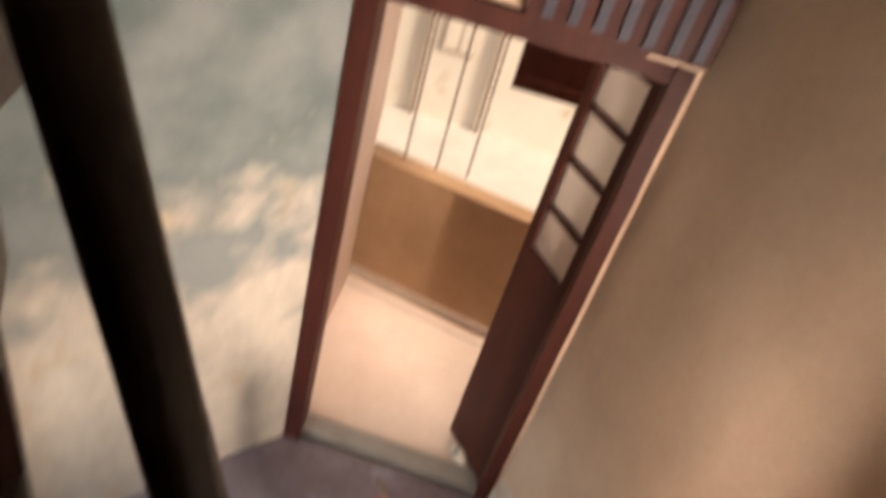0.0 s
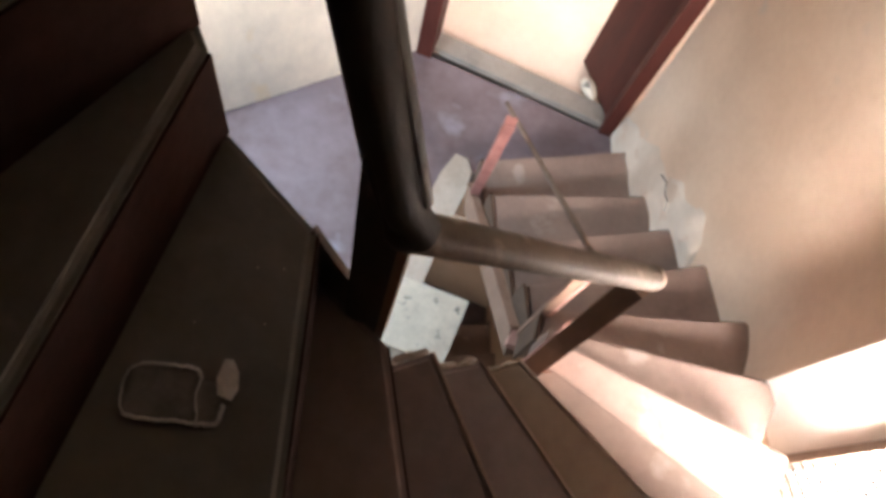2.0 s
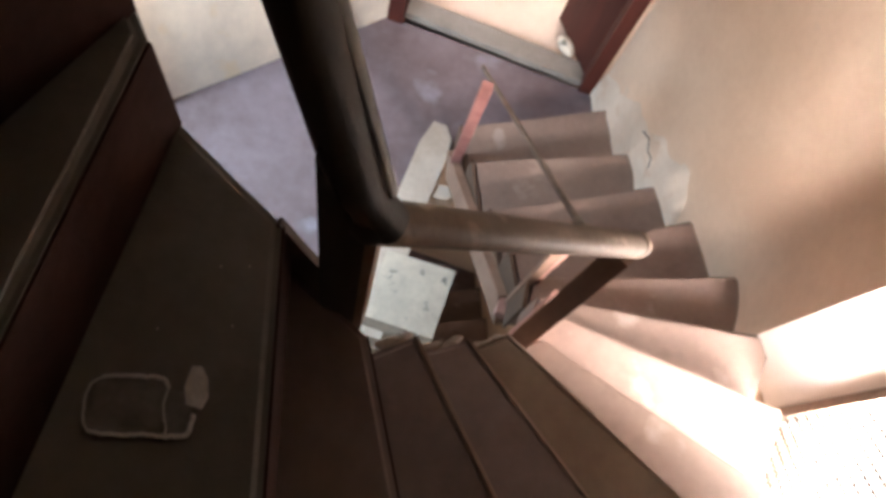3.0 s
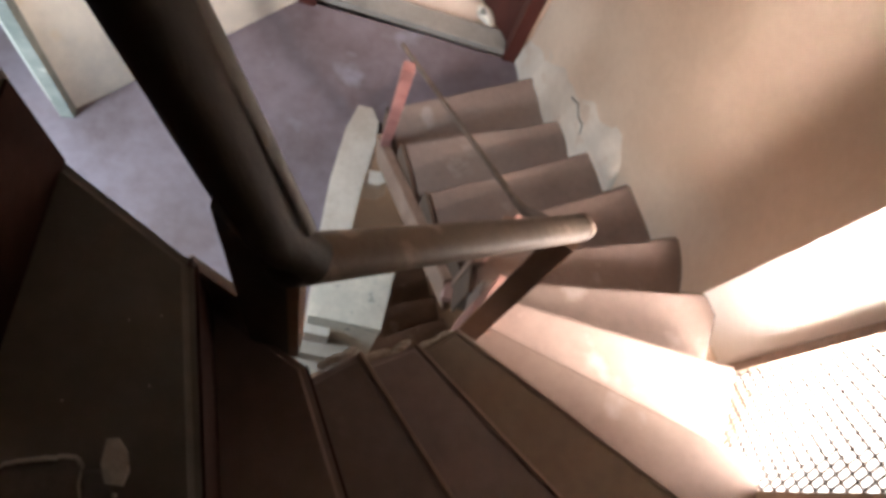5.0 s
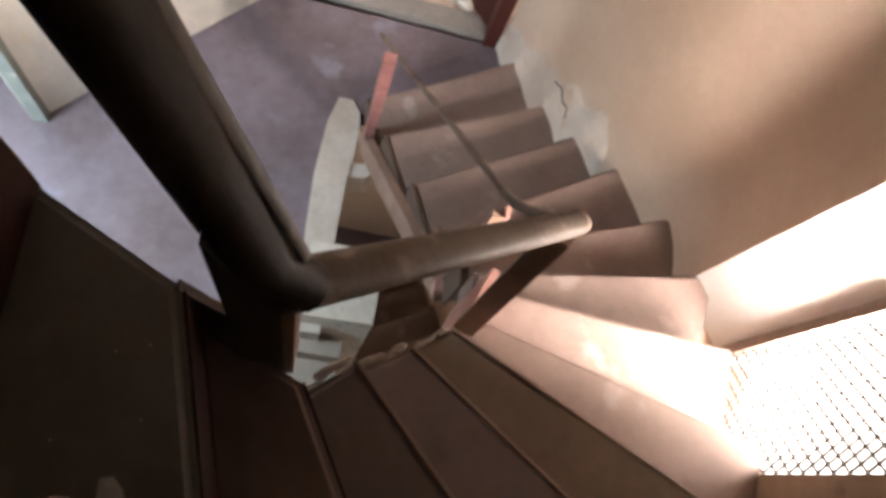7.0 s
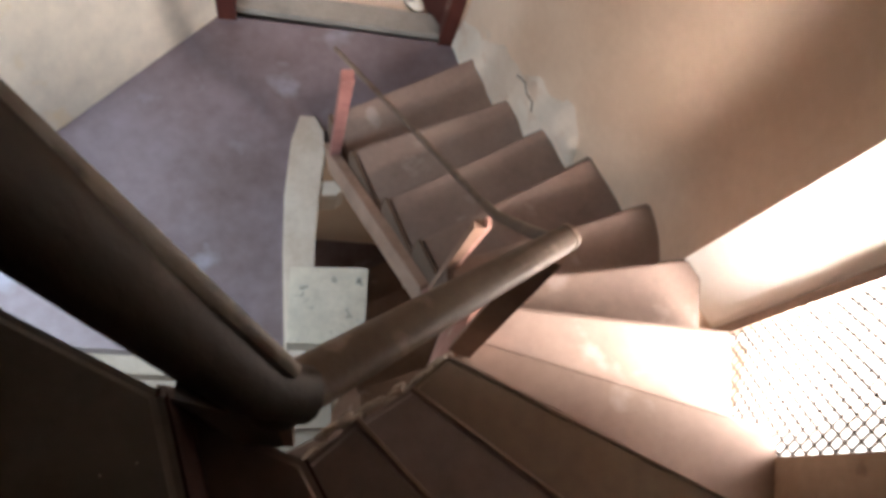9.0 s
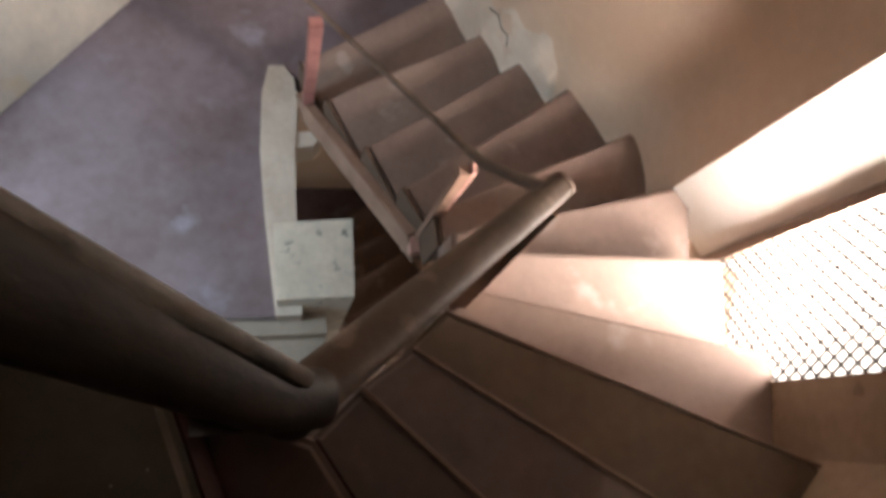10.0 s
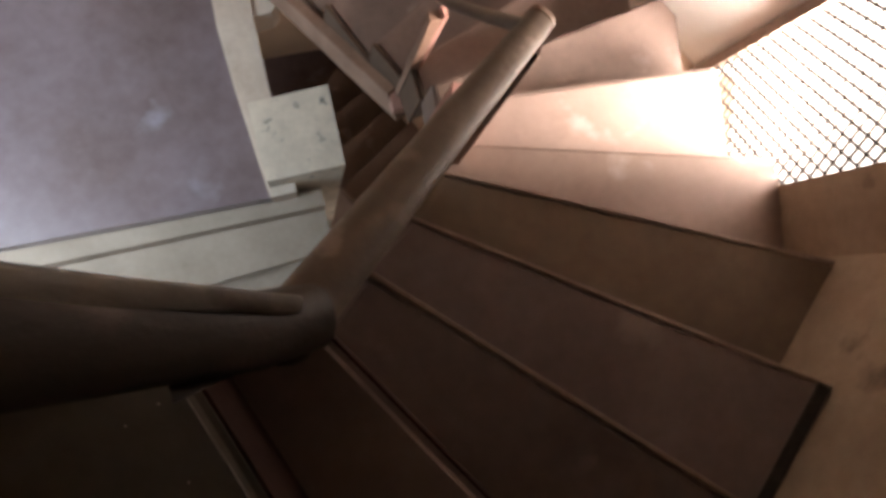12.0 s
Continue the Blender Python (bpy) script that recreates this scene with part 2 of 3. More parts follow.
def bar(p, q, width, height, bevel=0.004, up=(0, 0, 1), segments=2):
    p, q = Vector(p), Vector(q)
    d = (q - p).normalized()
    side = d.cross(Vector(up))
    if side.length < 0.05:
        side = d.cross(Vector((0, 1, 0)))
    side.normalize()
    u = side.cross(d)
    bm = bmesh.new()
    rings = [[bm.verts.new(c + side * sx * width / 2 + u * sz * height / 2) for sx, sz in ((-1, -1), (1, -1), (1, 1), (-1, 1))] for c in (p, q)]
    bm.faces.new(rings[0][::-1])
    bm.faces.new(rings[1])
    for i in range(4):
        bm.faces.new((rings[0][i], rings[0][(i + 1) % 4], rings[1][(i + 1) % 4], rings[1][i]))
    return finish(bm, bevel, segments)


def rail(points, width, height, sides=14):
    """A rounded handrail section swept along points."""
    pts = [Vector(p) for p in points]
    bm = bmesh.new()
    rings = []
    for i, c in enumerate(pts):
        d = (pts[min(i + 1, len(pts) - 1)] - pts[max(i - 1, 0)]).normalized()
        side = d.cross(Vector((0, 0, 1))).normalized()
        u = side.cross(d)
        ring = []
        for k in range(sides):
            a = 2 * math.pi * k / sides
            ca, sa = math.cos(a), math.sin(a)
            ring.append(bm.verts.new(c + side * width / 2 * math.copysign(abs(ca) ** 0.75, ca) + u * height / 2 * math.copysign(abs(sa) ** 0.75, sa)))
        rings.append(ring)
    for r, s in zip(rings, rings[1:]):
        for k in range(sides):
            bm.faces.new((r[k], r[(k + 1) % sides], s[(k + 1) % sides], s[k]))
    bm.faces.new(rings[0][::-1])
    bm.faces.new(rings[-1])
    return finish(bm)


def wall(name, a, b, z0, z1, mat, thick=0.2, holes=(), label="", rough=0.004):
    """A wall whose face runs from a to b, with the thickness on the right of that way; holes: (from, to, low, high) along it."""
    a, b = Vector((*a, 0)), Vector((*b, 0))
    d = (b - a).normalized()
    out = Vector((d.y, -d.x, 0))
    length = (b - a).length
    xs = sorted({0.0, length, *(h[0] for h in holes), *(h[1] for h in holes)})
    zs = sorted({z0, z1, *(h[2] for h in holes), *(h[3] for h in holes)})

    def fill(v, step):
        full = []
        for p, q in zip(v, v[1:]):
            n = max(1, round((q - p) / step))
            full += [p + (q - p) * i / n for i in range(n)]
        return full + [v[-1]]

    xs, zs = fill(xs, 0.09), fill(zs, 0.09)
    bm = bmesh.new()
    grid = {}

    def vert(i, k, side):
        if (i, k, side) not in grid:
            p = a + d * xs[i] + Vector((0, 0, zs[k])) + out * (thick if side else 0)
            if not side:
                p += out * rough * (noise.noise(p * 2.3) + 0.6 * noise.noise(p * 6.1))
            grid[i, k, side] = bm.verts.new(p)
        return grid[i, k, side]

    solid = {}
    for i in range(len(xs) - 1):
        for k in range(len(zs) - 1):
            mx, mz = (xs[i] + xs[i + 1]) / 2, (zs[k] + zs[k + 1]) / 2
            solid[i, k] = not any(h[0] < mx < h[1] and h[2] < mz < h[3] for h in holes)
    for (i, k), full in solid.items():
        if not full:
            continue
        bm.faces.new((vert(i, k, 0), vert(i + 1, k, 0), vert(i + 1, k + 1, 0), vert(i, k + 1, 0)))
        bm.faces.new((vert(i, k, 1), vert(i, k + 1, 1), vert(i + 1, k + 1, 1), vert(i + 1, k, 1)))
        for di, dk, p, q in ((-1, 0, (i, k), (i, k + 1)), (1, 0, (i + 1, k), (i + 1, k + 1)), (0, -1, (i, k), (i + 1, k)), (0, 1, (i, k + 1), (i + 1, k + 1))):
            if not solid.get((i + di, k + dk), False):
                bm.faces.new((vert(*p, 0), vert(*q, 0), vert(*q, 1), vert(*p, 1)))
    bmesh.ops.recalc_face_normals(bm, faces=bm.faces)
    return tagged(smooth_flat(part(name, bm, mat)), label, "wall", kind="structure")


def along(points, count):
    """Points at even steps along a smooth curve through the given ones."""
    pts = [Vector((*p, 0)) for p in points]
    fine = []
    for i in range(len(pts) - 1):
        p0, p1, p2, p3 = pts[max(i - 1, 0)], pts[i], pts[i + 1], pts[min(i + 2, len(pts) - 1)]
        for j in range(20):
            t = j / 20
            fine.append(0.5 * ((2 * p1) + (p2 - p0) * t + (2 * p0 - 5 * p1 + 4 * p2 - p3) * t * t + (3 * p1 - p0 - 3 * p2 + p3) * t ** 3))
    fine.append(pts[-1])
    return [fine[round(k * (len(fine) - 1) / count)] for k in range(count + 1)]


def curved_wall(name, points, z0, z1, mat, label, thick=0.22, rough=0.005):
    face = along(points, 40)
    rows = int((z1 - z0) / 0.08)
    bm = bmesh.new()
    sheets = []
    for side in (0, 1):
        cols = []
        for i, p in enumerate(face):
            d = (face[min(i + 1, 40)] - face[max(i - 1, 0)]).normalized()
            out = Vector((d.y, -d.x, 0))
            col = []
            for r in range(rows + 1):
                q = p + Vector((0, 0, z0 + (z1 - z0) * r / rows)) + out * thick * side
                if not side:
                    q += out * rough * (noise.noise(q * 1.9) + 0.5 * noise.noise(q * 5.3))
                col.append(bm.verts.new(q))
            cols.append(col)
        sheets.append(cols)
    for cols in sheets:
        for c0, c1 in zip(cols, cols[1:]):
            for r in range(rows):
                bm.faces.new((c0[r], c1[r], c1[r + 1], c0[r + 1]))
    for e in (0, -1):
        for r in range(rows):
            bm.faces.new((sheets[0][e][r], sheets[0][e][r + 1], sheets[1][e][r + 1], sheets[1][e][r]))
    bmesh.ops.recalc_face_normals(bm, faces=bm.faces)
    return tagged(smooth_flat(part(name, bm, mat)), label, "wall", kind="structure")


def smooth_flat(ob):
    ob.data.set_sharp_from_angle(angle=radians(35))
    return smooth(ob)


# ---- plan ----
RISE = 0.19
STOREY = 18 * RISE
TOP, BOTTOM = 5.4, -5.2
INNER = {12: (0.075, 1.725), 11: (0.165, 1.462), 10: (0.29, 1.174), 9: (0.39, 0.942), 8: (0.455, 0.805), 7: (0.46, 0.676), 6: (0.45, 0.576), 5: (0.42, 0.433),
         4: (0.294, 0.36), 3: (0.186, 0.269), 2: (0.071, 0.198), 1: (-0.008, 0.132), 0: (-0.153, 0.195), -1: (-0.325, 0.283), -2: (-0.35, 0.31), -3: (-0.41, 0.39), -4: (-0.46, 0.48), -5: (-0.49, 0.64)}
OUTER = {12: (0.759, 2.091), 11: (0.88, 1.77), 10: (0.955, 1.53), 9: (1.063, 1.316), 8: (1.215, 1.06), 7: (1.214, 0.786), 6: (1.218, 0.505), 5: (1.173, 0.217),
         4: (1.13, -0.058), 3: (0.886, -0.243), 2: (0.67, -0.44), 1: (0.43, -0.66), 0: (0.17, -0.89), -1: (-0.29, -1.12), -2: (-0.85, -1.12), -3: (-1.45, -0.75), -4: (-1.76, 0.0), -5: (-1.75, 0.70)}

# ---- walls, floors, ceilings ----
EAST = [(1.210, 0.787), (1.222, 0.88), (1.216, 0.99), (1.175, 1.12), (1.085, 1.30), (0.99, 1.50), (0.895, 1.74), (0.80, 2.02), (0.71, 2.28)]
curved_wall("wall_east", EAST, BOTTOM, TOP, PLASTER_TAN, "tan limewashed plaster wall bending beside the stairs")
# Whiter than the tan wall, to carry the window's glare in its colour.
wall("wall_window_splay", (1.338, 0.555), (1.210, 0.787), BOTTOM, TOP, LIMEWASH, 0.22, label="splayed plaster reveal, whitened for the light of the stair window")
wall("wall_window_jamb", (1.13, -0.04), (1.165, 0.145), BOTTOM, TOP, PLASTER_DIRTY_SHADED, 0.12, label="grimy tan plaster jamb beside the stair window, darkened for shade")
for storey, title in ((0.0, ""), (-STOREY, "_lower")):
    wall("wall_over_window" + title, (1.165, 0.145), (1.338, 0.555), 2.34 + storey, 1.05 + STOREY + storey if not storey else 1.05, PLASTER_TAN, 0.12, label="tan plaster wall over the stair window")
wall("wall_over_top", (1.165, 0.145), (1.338, 0.555), 4.4, TOP, PLASTER_TAN, 0.12, label="tan plaster wall over the stair window")
wall("wall_south_east", (0.17, -0.90), (1.13, -0.04), BOTTOM, TOP, PLASTER_DIRTY_SHADED, 0.2, label="grimy tan wall round the winding steps, darkened for shade")
wall("wall_south", (-0.30, -1.14), (0.17, -0.90), BOTTOM, TOP, PLASTER_LOW_BOUNCE, 0.2, label="unseen wall behind the upper steps, darkened against bounce light")
wall("wall_south_west", (-0.90, -1.14), (-0.30, -1.14), BOTTOM, TOP, PLASTER_LOW_BOUNCE, 0.2, label="unseen wall behind the upper steps, darkened against bounce light")
wall("wall_west_low", (-1.5, -0.75), (-0.90, -1.14), BOTTOM, TOP, PLASTER_LOW_BOUNCE, 0.2, label="unseen wall round the upper steps, darkened against bounce light")
wall("wall_west", (-1.78, 0.0), (-1.5, -0.75), BOTTOM, TOP, PLASTER_LOW_BOUNCE, 0.2, label="unseen wall round the upper steps, darkened against bounce light")
wall("wall_passage_south", (-3.2, 0.62), (-1.78, 0.0), BOTTOM, TOP, PLASTER_BLUE, 0.2, holes=[(0.72, 1.42, 0.65, 2.1)], label="pale plaster wall of the side passage")
wall("wall_passage_end", (-3.2, 1.95), (-3.2, 0.62), BOTTOM, TOP, PLASTER_BLUE, 0.2, label="pale plaster wall closing the passage")
wall("wall_passage_north", (-1.46, 1.95), (-3.2, 1.95), BOTTOM, TOP, PLASTER_WHITE, 0.2, label="pale pink plaster wall of the side passage")
wall("wall_west_return", (-1.385, 1.39), (-1.46, 1.95), BOTTOM, TOP, PLASTER_GREEN, 0.06, label="greenish plaster wall end with its shade in the colour")
wall("wall_landing", (-0.482, 2.33), (-1.385, 1.39), BOTTOM, TOP, PLASTER_BLUE, 0.22, label="peeling blue and white limewashed landing wall")
wall("wall_door", (0.78, 2.28), (-0.482, 2.33), BOTTOM, TOP, PLASTER_TAN, 0.16, holes=[(0.10, 1.20, 0.0, 2.62)], label="tan plaster wall round the doorway")
wall("wall_balcony_west", (-0.52, 2.45), (-0.52, 3.75), -0.3, 3.2, WALL_PINK, -0.15, label="pale pink side wall of the balcony")
wall("wall_balcony_east", (0.86, 3.75), (0.86, 2.45), -0.3, 3.2, ROOM_WALL, -0.15, label="orange ochre side wall of the balcony")
wall("wall_balcony_parapet", (0.86, 3.46), (-0.62, 3.80), -0.3, 1.0, ROOM_WALL, 0.14, label="brown ochre balcony parapet in shade")

LIP = [(-0.093, 0.62), (-0.108, 0.87), (-0.121, 1.10), (-0.127, 1.38), (-0.107, 1.66), (-0.07, 1.80)]
LIP_IN = [(0.02, 0.62), (0.02, 1.10), (0.03, 1.38), (0.053, 1.61), (0.045, 1.73), (0.0, 1.80)]
FLOOR_OUT = [(-0.07, 1.80), (0.075, 1.725), (0.759, 2.091), (0.80, 2.32), (-0.5, 2.40), (-1.3, 1.55), (-1.3, 2.1), (-3.4, 2.1), (-3.4, 0.70), (-1.9, 0.72)]
for level, title in ((0.0, "landing_floor"), (-STOREY, "landing_floor_lower")):
    tagged(part(title, prism(LIP + FLOOR_OUT[1:], level - 0.13, level), FLOOR_PURPLE), "polished purple-grey oxide cement landing floor", "floor", kind="structure")
UPPER = [(-0.49, 0.62), (-0.62, 1.5), (-0.2, 2.25), (-0.5, 2.40), (-1.5, 1.5), (-1.5, 2.1), (-3.4, 2.1), (-3.4, 0.70), (-1.9, 0.68)]
tagged(part("ceiling_landing", prism(UPPER, STOREY + 0.02, STOREY + 0.15), CEILING), "dusty plaster ceiling under the upper landing", "ceiling", kind="structure")
tagged(part("ceiling", box((-3.6, -1.5, TOP - 0.02), (1.7, 2.8, TOP + 0.15)), PLASTER_LOW_BOUNCE), "unseen plaster ceiling over the stairwell, darkened against bounce light", "ceiling", kind="structure")
tagged(part("floor_bottom", box((-3.6, -1.5, BOTTOM - 0.2), (1.7, 2.8, BOTTOM + 0.02)), CEMENT_RED), "red cement floor at the foot of the stairs", "floor", kind="structure")
tagged(part("balcony_floor", box((-0.8, 2.40, -0.14), (1.05, 3.9, -0.005)), ROOM_FLOOR), "cream cement balcony floor in bright daylight", "floor", kind="structure")
tagged(part("ground", box((-400, -400, -5.9), (400, 400, -5.6)), GROUND), "dusty street ground outside the house", "ground", kind="structure")

# ---- steps ----


def ahead(p, q, d):
    v = Vector((q[0] - p[0], q[1] - p[1])).normalized()
    return (q[0] + v.x * d, q[1] + v.y * d)


def step_mesh(k, level):
    """One winding step with a rounded nosing, between its own nosing line and the next higher one."""
    i0, o0, i1, o1 = INNER[k], OUTER[k], INNER[k - 1], OUTER[k - 1]
    o0 = ahead(i0, o0, -0.005 if k in (5, 6) else 0.05)
    o1 = ahead(i1, o1, -0.005 if k in (6, 7) else 0.05)
    i1b, o1b = i1, o1
    bm = prism([i0, o0, o1b, i1b], level - 0.24, level)
    front = (Vector((*i0, level)), Vector((*o0, level)))
    edge = [e for e in bm.edges if all(min((v.co - p).length for p in front) < 1e-4 for v in e.verts)]
    well = [e for e in bm.edges if all(min((v.co - Vector((*p, level))).length for p in (i0, i1)) < 1e-4 for v in e.verts)]
    bmesh.ops.bevel(bm, geom=edge + well, offset=0.012, segments=3, affect="EDGES")
    bmesh.ops.recalc_face_normals(bm, faces=bm.faces)
    return bm


def riser_mesh(k, level):
    """The face under a nosing, with its shade in the colour."""
    i0, o0 = Vector(INNER[k]), Vector(OUTER[k])
    lower_mid = (Vector(INNER[k + 1]) + Vector(OUTER[k + 1])) / 2 - (i0 + o0) / 2
    n = Vector((o0.y - i0.y, i0.x - o0.x)).normalized()
    n = n if n.dot(lower_mid) > 0 else -n
    i1, o1 = i0 + n * 0.004, o0 + n * 0.004
    return prism([tuple(i0), tuple(o0), tuple(o1), tuple(i1)], level - RISE - 0.005, level - 0.015)


def nosing_mesh(k, level):
    """The rubbed edge of a step, a little proud of it."""
    i0, o0 = Vector((*INNER[k], level - 0.0055)), Vector((*ahead(INNER[k], OUTER[k], 0.01), level - 0.0055))
    n = 26
    return rail([i0.lerp(o0, j / n) + Vector((0, 0, 0.0015 * noise.noise(Vector((k * 3.7, j * 0.45, 0))))) for j in range(n + 1)], 0.010, 0.011, 8)


stairs = tagged(empty("staircase"), "winding red oxide cement staircase with worn nosings", "staircase", kind="structure")
lower = tagged(empty("staircase_lower"), "winding red oxide cement staircase of the storey below", "staircase", kind="structure")
for base, last, flight in ((0, -5, stairs), (-STOREY, -1, lower)):
    for k in range(12, last, -1):
        level = (13 - k) * RISE + base
        smooth_flat(part("step", step_mesh(k, level), CEMENT_RED if k > 4 else OXIDE_PART_SHADED if k == 4 else OXIDE_SHADED if k > 0 else OXIDE_DEEP_SHADED, flight, "" if k > 4 else "oxide cement step, colour darkened for the shade of the stair"))
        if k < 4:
            part("riser", riser_mesh(k, level), RISER, flight, "step riser, darkened for its shade")
        if 1 < k < 5:
            smooth_flat(part("nosing", nosing_mesh(k, level), CEMENT_WORN, flight, "paler rubbed cement nosing"))
for n, (a, b, c, d) in enumerate((((0.13, 0.64), (-1.9, 0.74), (-1.9, 0.62), (0.13, 0.555)), ((0.13, 0.555), (-1.9, 0.62), (-1.9, 0.30), (0.13, 0.36)),
                                  ((0.13, 0.36), (-1.9, 0.30), (-1.9, -0.3), (-0.1, 0.25)), ((-0.1, 0.25), (-1.9, -0.3), (-1.2, -1.2), (-0.2, 0.2)))):
    smooth_flat(part("step", prism([a, b, c, d], -(n + 1) * RISE - 0.24, -(n + 1) * RISE, 0.01), CREAM_CEMENT, lower))

for k in (3, 2):
    a, b = Vector((*OUTER[k], (13 - k) * RISE)), Vector((*OUTER[k - 1], (13 - k) * RISE))
    tagged(part("gap_line", bar(a.lerp(b, 0.02) + Vector((-0.006, 0.006, 0.002)), a.lerp(b, 0.9) + Vector((-0.006, 0.006, 0.002)), 0.024, 0.008, 0.002), CRACK), "dark open gap where a step meets the wall", "gap", kind="structure")

# ---- landing edge and pier ----
lip = prism(LIP + LIP_IN[::-1], -0.30, 0.012, 0.012)
tagged(part("landing_kerb", lip, KERB), "curved whitewashed kerb along the landing edge", "kerb", kind="structure")
pier = prism([(-0.085, 0.66), (0.235, 0.655), (0.25, 0.99), (-0.08, 0.985)], BOTTOM, 0.20, 0.04, 4)
tagged(smooth_flat(part("pier", pier, PIER_WASH)), "whitewashed plaster pier with grey stains beside the landing", "pier", kind="structure")

ledge = prism([(0.026, 1.395), (0.115, 1.405), (0.150, 1.44), (0.145, 1.475), (0.030, 1.47)], -0.20, 0.0, 0.01)
tagged(part("kerb_ledge", ledge, KERB), "small whitewashed ledge at the foot of the stair board", "ledge", kind="structure")

# ---- handrail ----
handrail = tagged(empty("handrail"), "dark worn wooden stair handrail on rough posts", "handrail")
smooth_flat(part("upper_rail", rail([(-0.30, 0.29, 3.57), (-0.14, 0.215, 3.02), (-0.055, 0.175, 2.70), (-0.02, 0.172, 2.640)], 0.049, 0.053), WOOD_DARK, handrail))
smooth_flat(part("lower_rail", rail([(-0.035, 0.166, 2.648), (-0.02, 0.176, 2.632), (0.2, 0.338, 2.36), (0.415, 0.493, 2.105), (0.428, 0.503, 2.09)], 0.048, 0.048), WOOD_LIT, handrail, "brown wooden rail, lightened as the lit part"))
# Highlight on the upper rail, as a pale strip offset to suit the camera.
worn = Vector((0.0228, 0.0086, 0.0052))
smooth_flat(part("highlight_strip", rail([Vector(p) + worn for p in ((-0.30, 0.29, 3.57), (-0.14, 0.215, 3.02), (-0.042, 0.174, 2.69))], 0.012, 0.006, 10), WOOD_HIGHLIGHT, handrail, "pale strip painting the highlight along the rail"))
knuckle = bmesh.new()
bmesh.ops.create_uvsphere(knuckle, u_segments=16, v_segments=10, radius=0.0265)
for v in knuckle.verts:
    v.co = Vector((v.co.x, v.co.y, v.co.z * 1.15)) + Vector((-0.034, 0.168, 2.648))
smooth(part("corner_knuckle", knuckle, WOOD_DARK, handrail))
smooth_flat(part("end_cap", rail([(0.424, 0.500, 2.095), (0.436, 0.509, 2.081)], 0.051, 0.051), WOOD_DUSTY, handrail, "split worn end of the handrail"))
newel = prism([(-0.088, 2.2), (-0.035, 2.2), (-0.035, 2.61), (-0.088, 2.79)], 0.152, 0.196, 0.004)
for v in newel.verts:
    v.co = Vector((v.co.x, v.co.z, v.co.y))
bmesh.ops.recalc_face_normals(newel, faces=newel.faces)
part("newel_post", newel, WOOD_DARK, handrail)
part("newel_side", box((-0.035, 0.152, 2.2), (-0.022, 0.193, 2.62), 0.002), WOOD_BARE, handrail, "lighter reddish wooden side of the newel")
part("end_post", bar((0.365, 0.41, 1.50), (0.408, 0.483, 2.08), 0.052, 0.030), WOOD_BARE, handrail, "bare reddish wooden end post")
# Lit edge of the post, painted as a separate pale strip.
part("end_post_edge", bar((0.388, 0.432, 1.50), (0.428, 0.500, 2.08), 0.012, 0.030), WOOD_PINK, handrail, "pale strip painting the lit edge of the end post")
smooth_flat(part("bend_rail", rail([(0.425, 0.50, 2.08), (0.440, 0.60, 1.86), (0.442, 0.72, 1.62), (0.438, 0.80, 1.50)], 0.021, 0.026), WOOD_LIT, handrail, "dull brown bend of the handrail"))
smooth_flat(part("thin_rail", rail([(0.438, 0.80, 1.50), (0.075, 1.873, 0.50)], 0.017, 0.022), WOOD_DUSTY, handrail, "thin dusty brown wooden rail"))
part("landing_post", bar((0.093, 1.55, 0.05), (0.10, 1.42, 1.05), 0.045, 0.04), POST_PINK, handrail, "short post in worn pink paint")
part("baluster", bar((0.452, 0.790, 0.42), (0.456, 0.785, 1.38), 0.030, 0.026), WOOD_BARE, handrail, "bare brown wooden baluster")
# Pink strip beside the baluster: its lit edge put into colour.
part("baluster_lit_edge", bar((0.474, 0.806, 0.38), (0.480, 0.786, 1.40), 0.012, 0.030), WOOD_PINK, handrail, "pale pink strip painting the lit edge of the baluster")
part("stringer", bar((0.078, 1.555, 0.09), (0.440, 0.765, 0.57), 0.040, 0.17), WOOD_BARE, handrail, "bare brown sloping board")
part("block", box((0.415, 0.735, 0.56), (0.485, 0.80, 0.63), 0.008), WOOD_PINK, handrail, "small pale wooden joint block")
part("well_board", prism([(0.355, 0.405), (0.372, 0.395), (0.448, 0.575), (0.43, 0.585)], 0.95, 1.49, 0.004), WOOD_PINK, handrail, "pink painted board along the well")

string = tagged(empty("inner_string"), "dark brown boards added to darken the step ends along the well", "stair string", kind="structure")
# Dark boards added to hide step ends that caught too much light.
for k in range(12, 7, -1):
    a, b = Vector(INNER[k]), Vector(INNER[k - 1])
    n = Vector((b.y - a.y, a.x - b.x)).normalized()
    n = n if n.x < 0 else -n
    c, d = a + n * 0.012, b + n * 0.012
    part("board", prism([tuple(a), tuple(b), tuple(d), tuple(c)], (13 - k) * RISE - 0.30, (13 - k) * RISE + 0.004), WOOD_STRING, string)

slope_board = prism([(-0.158, 2.0), (-0.078, 2.0), (-0.078, 2.275), (-0.154, 2.466), (-0.158, 2.466)], 0.190, 0.202, 0.002)
for v in slope_board.verts:
    v.co = Vector((v.co.x, v.co.z, v.co.y))
bmesh.ops.recalc_face_normals(slope_board, faces=slope_board.faces)
part("slope_board", slope_board, WOOD_STRING, string)

# broken plaster along the well side of the upper steps
random.seed(4)
